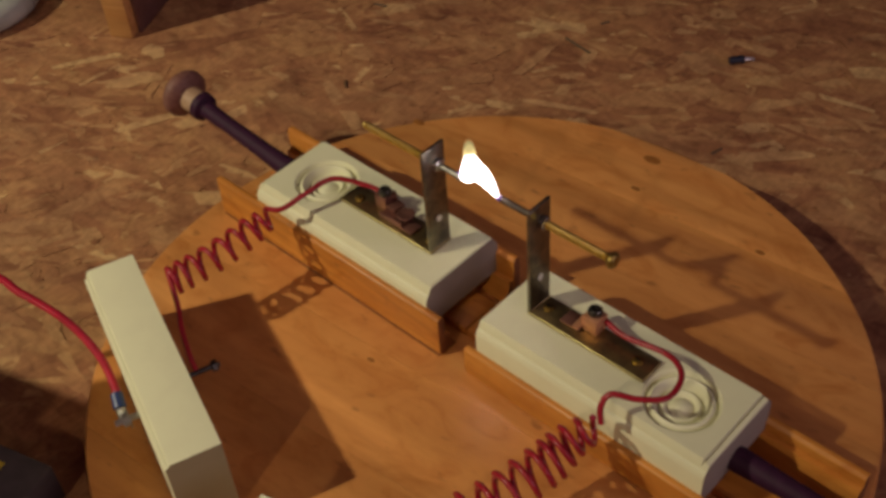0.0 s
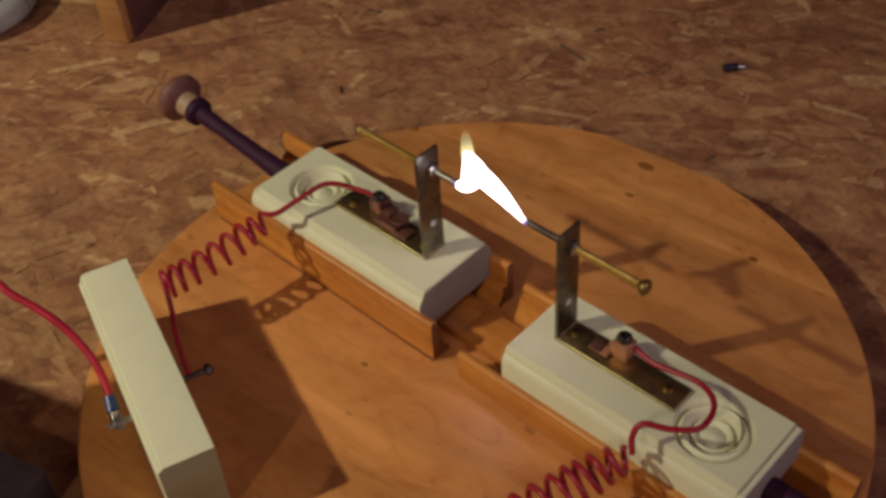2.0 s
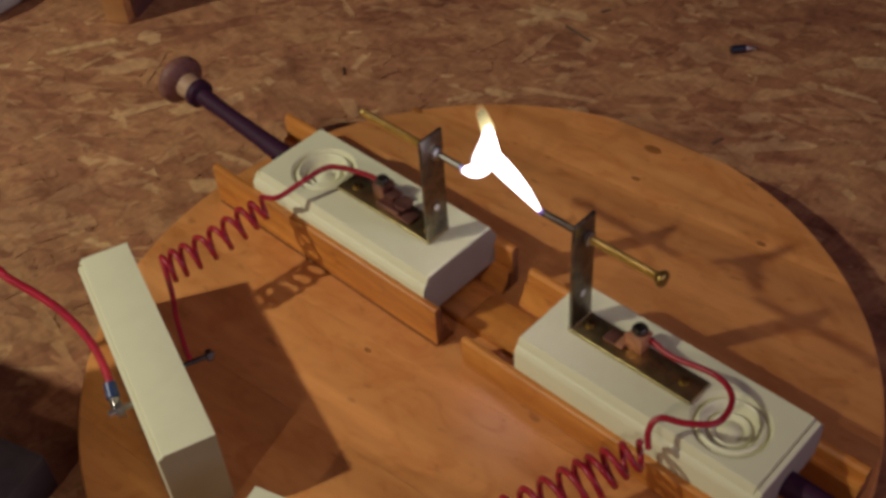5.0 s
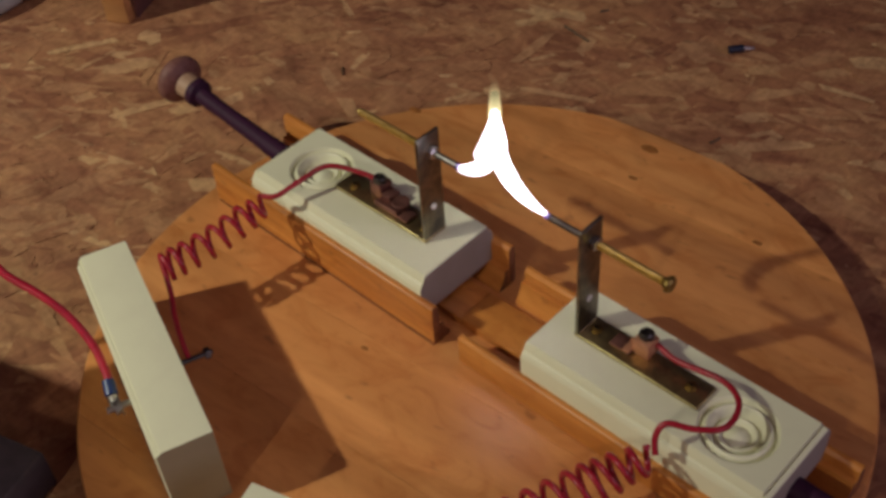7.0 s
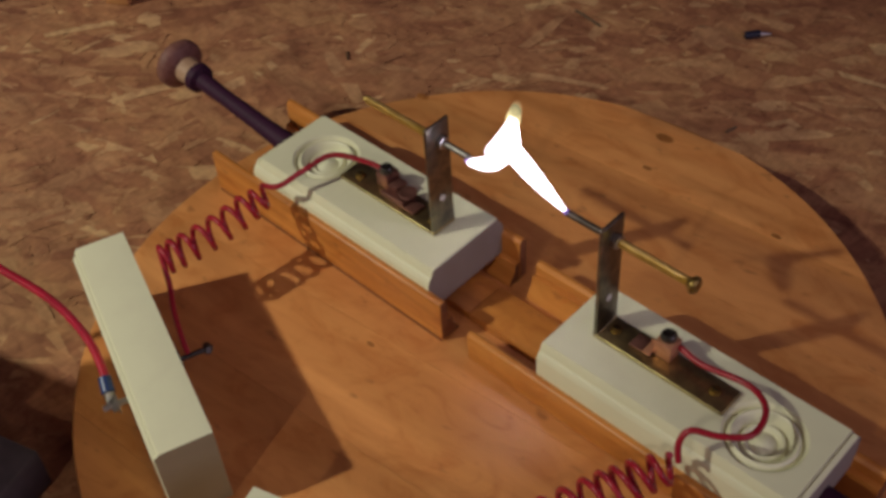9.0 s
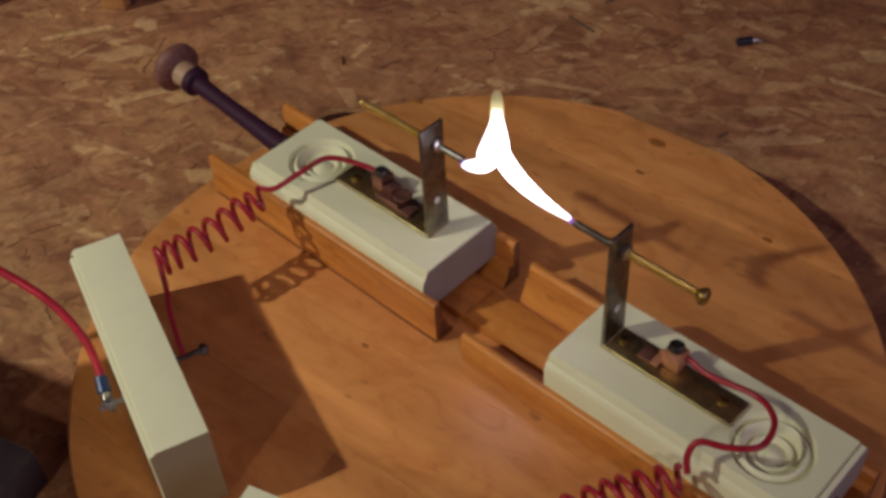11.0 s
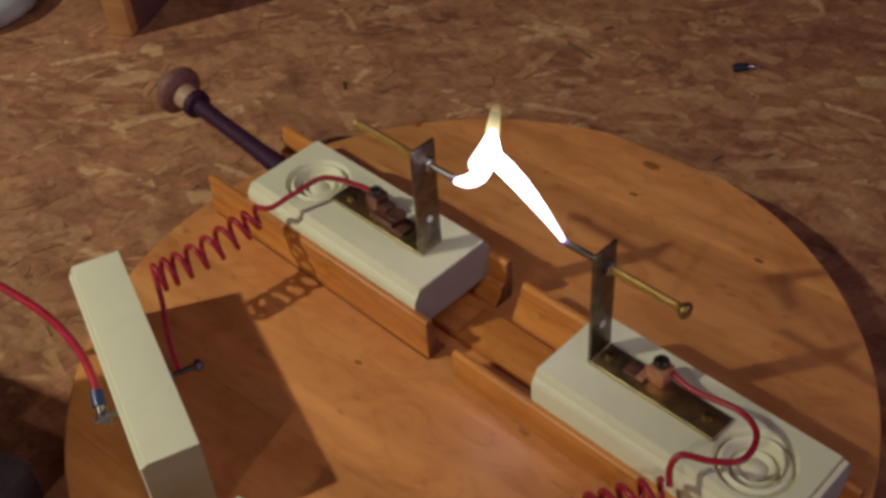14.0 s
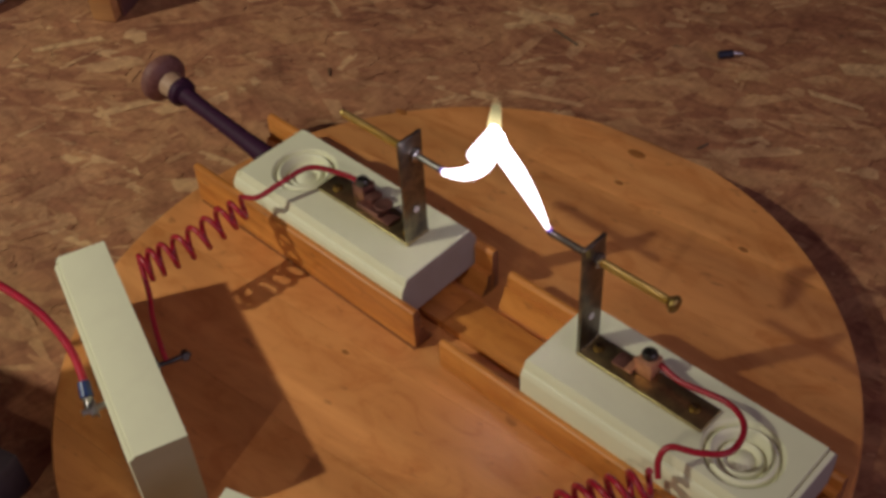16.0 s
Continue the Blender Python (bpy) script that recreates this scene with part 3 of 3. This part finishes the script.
def left_wire():
    base = thing("coiled_wire", pose(0, 0, 0), "red coiled lead between upright block and fixed electrode", "wire", "red wires")
    lead = [(-0.0915, 0.0275, 0.0740), (-0.0975, 0.0290, 0.0750), (-0.1082, 0.0258, 0.0775), (-0.1256, 0.0139, 0.0815), (-0.1305, -0.0056, 0.0795), (-0.1348, -0.0215, 0.0760)]
    coil = helix([(-0.1400, -0.0270, 0.0710), (-0.1425, -0.0430, 0.0675), (-0.1435, -0.0640, 0.0660), (-0.1455, -0.0850, 0.0660), (-0.1480, -0.1000, 0.0665)], 8.0, lambda f: 0.0055 + 0.0028 * min(1, f * 4), 20, 1.2, -0.12)
    tail = [(-0.1370, -0.1060, 0.0580), (-0.1259, -0.1135, 0.0520), (-0.1130, -0.1200, 0.0450), (-0.1040, -0.1235, 0.0390)]
    part("lead", tube(spline(lead + [coil[0]], 8), WIRE), RED, base)
    part("coil", tube(coil, WIRE), RED, base)
    part("tail", tube(spline([coil[-1]] + tail, 8), WIRE), RED, base)
    part("bolt_end", rod((-0.1060, -0.1310, 0.0380), (-0.0986, -0.1105, 0.0380), 0.0016), DARKSCREW, base, "dark terminal bolt through the block")
    part("bolt_nut", lathe([(0.0028, 0), (0.0036, 0.0006), (0.0036, 0.0034), (0.0028, 0.0040)], 6, Matrix.Translation((-0.1004, -0.1154, 0.0380)) @ B1.to_track_quat("Z", "Y").to_matrix().to_4x4()), DARKSCREW, base)
    part("lug", lathe([(0.0022, 0), (0.0050, 0), (0.0050, 0.0012), (0.0022, 0.0012)], 18, Matrix.Translation((-0.1058, -0.1290, 0.0380)) @ B1.to_track_quat("Z", "Y").to_matrix().to_4x4()), BURNT, base)


def feed_wire():
    base = thing("feed_wire", pose(0, 0, 0), "thick red supply wire with a blue crimped lug", "wire", "red wires")
    line = [(-0.3000, -0.3700, 0.1400), (-0.2600, -0.3000, 0.1480), (-0.2230, -0.2250, 0.1300), (-0.1917, -0.1828, 0.1090), (-0.1764, -0.1752, 0.0990), (-0.1572, -0.1677, 0.0890), (-0.1430, -0.1640, 0.0790), (-0.1278, -0.1636, 0.0670), (-0.1132, -0.1680, 0.0575), (-0.1105, -0.1697, 0.0560)]
    part("insulation", tube(spline(line, 8), 0.0024), SUPPLY, base)
    part("sleeve", rod((-0.1115, -0.1692, 0.0563), (-0.1040, -0.1730, 0.0525), 0.0034, 18, 0.0037), BLUE, base, "blue crimp sleeve")
    d = -B1
    q = Vector((-0.0985, -0.1760, 0.0490))
    turn = d.to_track_quat("Z", "Y").to_matrix().to_4x4()
    part("lug", rod((-0.1040, -0.1730, 0.0525), (-0.0985, -0.1760, 0.0490), 0.0028, 16, 0.0022), STEEL, base)
    part("washer", lathe([(0.0020, 0), (0.0056, 0), (0.0056, 0.0012), (0.0020, 0.0012)], 20, Matrix.Translation(q + B1 * 0.004) @ turn), STEEL, base)
    part("nut", lathe([(0.0036, 0), (0.0043, 0.0005), (0.0043, 0.0028), (0.0036, 0.0033)], 6, Matrix.Translation(q + B1 * 0.0028) @ turn), STEEL, base)
    part("bolt", rod(q + B1 * 0.020, q - B1 * 0.0045, 0.0019), STEEL, base)


left_wire()
feed_wire()


def right_wire():
    """The lead rides on the slider; each turn of the coil follows it by its own share."""
    lead = [(0.1010, 0.0300, 0.0740), (0.1100, 0.0305, 0.0750), (0.1247, 0.0283, 0.0750), (0.1505, 0.0300, 0.0780), (0.1650, 0.0215, 0.0800), (0.1687, 0.0038, 0.0820), (0.1584, -0.0073, 0.0830), (0.1466, -0.0140, 0.0840), (0.1445, -0.0195, 0.0780), (0.1478, -0.0235, 0.0700)]
    ob = part("lead", tube([Vector(q) - Vector((0.1264, YC, BOTTOM)) for q in spline(lead, 8)], WIRE), RED, SLIDER, "red insulated lead")
    base = thing("coiled_wire", pose(0, 0, 0), "red coiled lead stretching from sliding electrode to upright block", "wire", "red wires")
    coil = helix([(0.1475, -0.0255, 0.0680), (0.1390, -0.0353, 0.0640), (0.1335, -0.0464, 0.0605), (0.1285, -0.0570, 0.0585), (0.1216, -0.0720, 0.0565), (0.1142, -0.0880, 0.0550), (0.1040, -0.1050, 0.0530), (0.0950, -0.1190, 0.0500)], 11.0, lambda f: 0.0062 + 0.0044 * min(1, f * 3), 18, 1.0, 0.05)
    turns = []
    for k in range(11):
        piece = coil[k * 18:(k + 1) * 18 + 2]
        turns.append((part("coil_turn", tube(piece, WIRE), RED, base), 1 - 0.055 * k))
    tail = [coil[-1], (0.0900, -0.1270, 0.0500), (0.0880, -0.1360, 0.0440), (0.0870, -0.1450, 0.0400)]
    turns.append((part("tail", tube(spline(tail, 8), WIRE), RED, base), 0.42))
    return turns


TURNS = right_wire()


# ---- things lying about on the floor ----
def floor_clutter():
    post = thing("bench_leg", pose(*drop(-0.4850, 0.0930), 0, 0, 27), "square pale pine leg standing on the floor", "bench")
    part("leg", box(-0.0125, 0.0095, -0.0065, 0.045, 0, 0.45, 0.001), POST, post)
    # No real part: a dark sheet added where the leg's shadow lies.
    part("side_panel", box(0.0096, 0.0130, 0.004, 0.130, 0, 0.40, 0.0005), LEG_SHADE, post, "dark maroon panel added as the leg's shade")
    bag = thing("grey_roll", pose(*drop(-0.6350, 0.0300), 0, 0, 30), "pale grey rolled hose lying on the floor", "hose")
    part("coil_outer", tube([(0.055 * math.cos(a / 24 * 2 * math.pi), 0.055 * math.sin(a / 24 * 2 * math.pi), 0.012) for a in range(25)], 0.012, 14), GREY, bag)
    part("coil_inner", tube([(0.034 * math.cos(a / 24 * 2 * math.pi), 0.034 * math.sin(a / 24 * 2 * math.pi), 0.012) for a in range(25)], 0.0115, 14), GREY, bag)
    crimp = thing("crimp_lug", pose(*drop(-0.0520, 0.3740), 0, 0, 50), "stray dark blue crimp connector on the floor", "connector")
    part("sleeve", rod((-0.0070, 0, 0.0034), (0.0050, 0, 0.0034), 0.0032, 16), NAVY, crimp)
    part("ring", rod((0.0050, 0, 0.0034), (0.0140, 0, 0.0016), 0.0020, 12, 0.0012), STEEL, crimp)
    for x, y, a, ln in ((-0.1667, 0.3160, -10, 0.030), (-0.1688, 0.3563, 60, 0.008), (-0.0043, 0.2711, 75, 0.010), (-0.34, 0.26, 20, 0.012), (-0.28, 0.16, -40, 0.010)):
        ob = part("wood_splinter", prism([(-0.0010, 0), (0.0012, 0), (0.0004, 0.0012)], -ln / 2, ln / 2), SPLINTER)
        ob.matrix_world = pose(*drop(x, y), 0, 0, a)
        tagged(ob, "thin dark wood splinter on the floor", "splinter", "splinters")
    unit = thing("power_unit", pose(-0.2600, -0.3000, FZ, 0, 0, 17), "black supply case with low front and yellow label; unseen parts cast shade", "power supply")
    # Case and tall box stay out of view, added to cast shade.
    part("case", box(-0.32, 0.010, -0.25, 0.0, 0, 0.150, 0.004), BLACK, unit)
    tower = part("tower", box(0, 0.125, -0.05, 0, 0, 0.204, 0.004), BLACK, unit, "unseen tall narrow black box, added to shade the board")
    tower.matrix_local = pose(0.0140, -0.0050, 0, 0, 0, -37)
    part("front_ledge", box(0.03, 0.150, -0.001, 0.046, 0, 0.030, 0.002), DUSTY, unit)
    part("label", box(0.114, 0.124, 0.026, 0.036, 0.0295, 0.0306), YELLOW, unit, "small yellow label")


SPLINTER = wood("dark_splinter", (0.05, 0.03, 0.015), (0.09, 0.05, 0.025), (0.14, 0.08, 0.04), 0.7)
floor_clutter()


# ---- the electric arc: rigid glowing beads along two limbs and a plume ----
# seconds; then x, z of the root on the fixed tip, the junction, the white top, the end of the wisp, the middle of the long limb, the root on the sliding tip
ARC = [
    (0.0, -0.0218, 0.1352, -0.0137, 0.1428, -0.0153, 0.1530, -0.0153, 0.1590, -0.0060, 0.1418, 0.0042, 0.1333),
    (0.5, -0.0197, 0.1313, -0.0087, 0.1461, -0.0128, 0.1571, -0.0136, 0.1640, 0.0022, 0.1403, 0.0130, 0.1328),
    (1.0, -0.0215, 0.1295, -0.0085, 0.1460, -0.0101, 0.1606, -0.0131, 0.1703, 0.0029, 0.1370, 0.0207, 0.1316),
    (1.5, -0.0198, 0.1323, -0.0031, 0.1547, -0.0044, 0.1762, -0.0054, 0.1801, 0.0074, 0.1413, 0.0239, 0.1335),
    (2.0, -0.0208, 0.1322, -0.0061, 0.1483, -0.0132, 0.1594, -0.0127, 0.1692, 0.0083, 0.1433, 0.0271, 0.1322),
    (2.5, -0.0203, 0.1292, -0.0042, 0.1490, -0.0088, 0.1636, -0.0072, 0.1726, 0.0119, 0.1444, 0.0299, 0.1335),
    (3.0, -0.0202, 0.1294, -0.0025, 0.1472, -0.0039, 0.1689, -0.0029, 0.1791, 0.0088, 0.1376, 0.0287, 0.1325),
    (3.5, -0.0202, 0.1309, 0.0017, 0.1562, -0.0001, 0.1801, -0.0042, 0.1870, 0.0114, 0.1417, 0.0298, 0.1331),
    (4.0, -0.0200, 0.1318, -0.0032, 0.1495, -0.0055, 0.1650, -0.0179, 0.1685, 0.0134, 0.1418, 0.0298, 0.1324),
    (6.5, -0.0195, 0.1320, 0.0042, 0.1601, 0.0070, 0.1805, 0.0123, 0.1934, 0.0208, 0.1483, 0.0396, 0.1332),
    (7.0, -0.0197, 0.1323, 0.0075, 0.1612, 0.0072, 0.1851, 0.0076, 0.1982, 0.0189, 0.1420, 0.0407, 0.1331),
    (7.5, -0.0194, 0.1338, 0.0008, 0.1497, -0.0113, 0.1590, -0.0203, 0.1627, 0.0220, 0.1489, 0.0405, 0.1332),
    (8.0, -0.0195, 0.1339, 0.0057, 0.1577, 0.0092, 0.1788, 0.0095, 0.1859, 0.0162, 0.1415, 0.0404, 0.1324),
    (8.5, -0.0193, 0.1321, 0.0015, 0.1508, -0.0045, 0.1653, 0.0068, 0.1947, 0.0161, 0.1423, 0.0397, 0.1319),
    (9.0, -0.0208, 0.1298, 0.0073, 0.1553, 0.0108, 0.1766, 0.0130, 0.1828, 0.0234, 0.1447, 0.0437, 0.1333),
    (11.5, -0.0200, 0.1303, 0.0039, 0.1541, 0.0032, 0.1750, 0.0033, 0.1828, 0.0198, 0.1380, 0.0527, 0.1333),
    (12.0, -0.0207, 0.1299, 0.0126, 0.1629, 0.0167, 0.1819, 0.0174, 0.1899, 0.0259, 0.1436, 0.0531, 0.1332),
    (12.5, -0.0204, 0.1315, 0.0068, 0.1627, -0.0016, 0.1743, -0.0150, 0.1715, 0.0256, 0.1486, 0.0533, 0.1345),
    (13.0, -0.0197, 0.1320, 0.0045, 0.1636, 0.0056, 0.1823, 0.0074, 0.2023, 0.0255, 0.1486, 0.0535, 0.1360),
    (13.5, -0.0194, 0.1308, 0.0067, 0.1586, 0.0069, 0.1749, 0.0199, 0.2044, 0.0243, 0.1497, 0.0539, 0.1335),
    (14.0, -0.0194, 0.1321, 0.0065, 0.1634, 0.0092, 0.1806, 0.0116, 0.1932, 0.0293, 0.1533, 0.0559, 0.1331),
    (14.5, -0.0200, 0.1316, 0.0103, 0.1605, 0.0110, 0.1750, 0.0106, 0.1885, 0.0257, 0.1395, 0.0548, 0.1314),
    (15.0, -0.0198, 0.1323, 0.0066, 0.1602, 0.0066, 0.1804, 0.0055, 0.1850, 0.0273, 0.1476, 0.0549, 0.1349),
    (15.5, -0.0203, 0.1319, 0.0101, 0.1594, 0.0078, 0.1785, 0.0039, 0.1864, 0.0267, 0.1455, 0.0544, 0.1339),
    (16.0, -0.0189, 0.1321, 0.0195, 0.1715, 0.0181, 0.1830, 0.0205, 0.1960, 0.0370, 0.1565, 0.0543, 0.1349),
]
ARC_Y = 0.0225


def ball(r, squash=1.0):
    return lathe([(r * math.sin(math.pi * (k + 0.3) / 12.6), -r * squash * math.cos(math.pi * (k + 0.3) / 12.6)) for k in range(13)], 20)


def arc_beads():
    base = thing("electric_arc", pose(0, ARC_Y, 0), "brilliant white flame-like electric arc between the electrode tips", "arc")
    beads = []
    for limb, count in (("short_limb", 14), ("long_limb", 30), ("plume", 14), ("body", 8)):
        for k in range(count):
            u = k / (count - 1)
            if limb == "short_limb":
                r = 0.0023 + 0.0011 * math.sin(math.pi * min(1, u * 1.3)) + 0.0022 * u
            elif limb == "long_limb":
                r = 0.0047 * (1 - u) + 0.0015 * u + 0.0011 * math.sin(math.pi * u)
            elif limb == "body":
                r = 0.0042 - 0.0012 * u
            else:
                r = 0.0058 - 0.0038 * u ** 1.2
            beads.append((part(limb, ball(r), PLASMA, base), limb, u))
    for k in range(12):
        beads.append((part("wisp", ball(0.0037 - 0.00010 * k, 1.6), WISP[k], base, "fading yellowish flame tip"), "wisp", k / 11.0))
    for u in (0, 1):
        beads.append((part("root_glow", ball(0.0017), VIOLET, base, "violet glow at the arc root"), "root", u))
    return beads


def bead_place(row, limb, u):
    l, j, t, w, m, r = [Vector((row[k], 0, row[k + 1])) for k in (1, 3, 5, 7, 9, 11)]
    if limb == "short_limb":
        l = l + Vector((0.0016, 0, 0.0))
        bend = Vector((l.x + 0.80 * (j.x - l.x), 0, l.z + 0.28 * (j.z - l.z)))
        return l * (1 - u) ** 2 + bend * 2 * u * (1 - u) + j * u * u
    if limb == "body":
        return l.lerp(j, 0.62).lerp(j.lerp(t, 0.70), u)
    if limb == "long_limb":
        r = r + Vector((-0.0010, 0, 0.0006))
        c = 2 * m - (j + r) / 2
        return j * (1 - u) ** 2 + c * 2 * u * (1 - u) + r * u * u
    if limb == "root":
        return (l + Vector((-0.0008, 0, 0.0))) if u == 0 else (r + Vector((0.0006, 0, -0.0002)))
    if limb == "wisp":
        return j.lerp(t, 0.80).lerp(w, u)
    d = t - j
    return j + d * u * max(0.0, 1 - 0.0018 / max(d.length, 0.003))


def flicker(rows):
    """Rows in between where the arc is not known: roots glide on, the bend and the top waver."""
    rng, out = random.Random(11), []
    for a, b in zip(rows, rows[1:]):
        out.append(a)
        n = round((b[0] - a[0]) / 0.5)
        for k in range(1, n):
            u = k / n
            row = [x * (1 - u) + y * u for x, y in zip(a, b)]
            sway = rng.uniform(-0.005, 0.005)
            lift = rng.uniform(-0.007, 0.006)
            row[5], row[6] = row[5] + sway * 1.5, row[6] + lift
            row[7], row[8] = row[7] + sway * 2.0, row[8] + lift * 1.3
            row[3], row[4] = row[3] + sway * 0.6, row[4] + rng.uniform(-0.003, 0.003)
            row[9], row[10] = row[9] + sway * 0.4, row[10] + rng.uniform(-0.002, 0.002)
            out.append(tuple(row))
    return out + [rows[-1]]


BEADS = arc_beads()
SLIDE = [(0.0, -0.0372), (0.5, -0.0267), (1.0, -0.0196), (1.5, -0.0158), (2.0, -0.0131), (2.5, -0.0111), (3.0, -0.0112), (3.5, -0.0112), (4.0, -0.0108), (6.5, -0.0009), (7.0, 0.0000), (7.5, -0.0000), (8.0, 0.0002), (8.5, 0.0000), (9.0, 0.0028), (11.5, 0.0130), (12.0, 0.0128), (12.5, 0.0120), (13.0, 0.0118), (13.5, 0.0128), (14.0, 0.0117), (14.5, 0.0128), (15.0, 0.0127), (15.5, 0.0128), (16.0, 0.0132)]


def motions():
    walk(SLIDER, [(t, pose(0.1264 + s, YC, BOTTOM)) for t, s in SLIDE])
    for ob, share in TURNS:
        walk(ob, [(t, pose(s * share, 0, 0)) for t, s in SLIDE])
    ROWS = flicker(ARC)
    for ob, limb, u in BEADS:
        walk(ob, [(row[0], Matrix.Translation(bead_place(row, limb, u))) for row in ROWS])


motions()
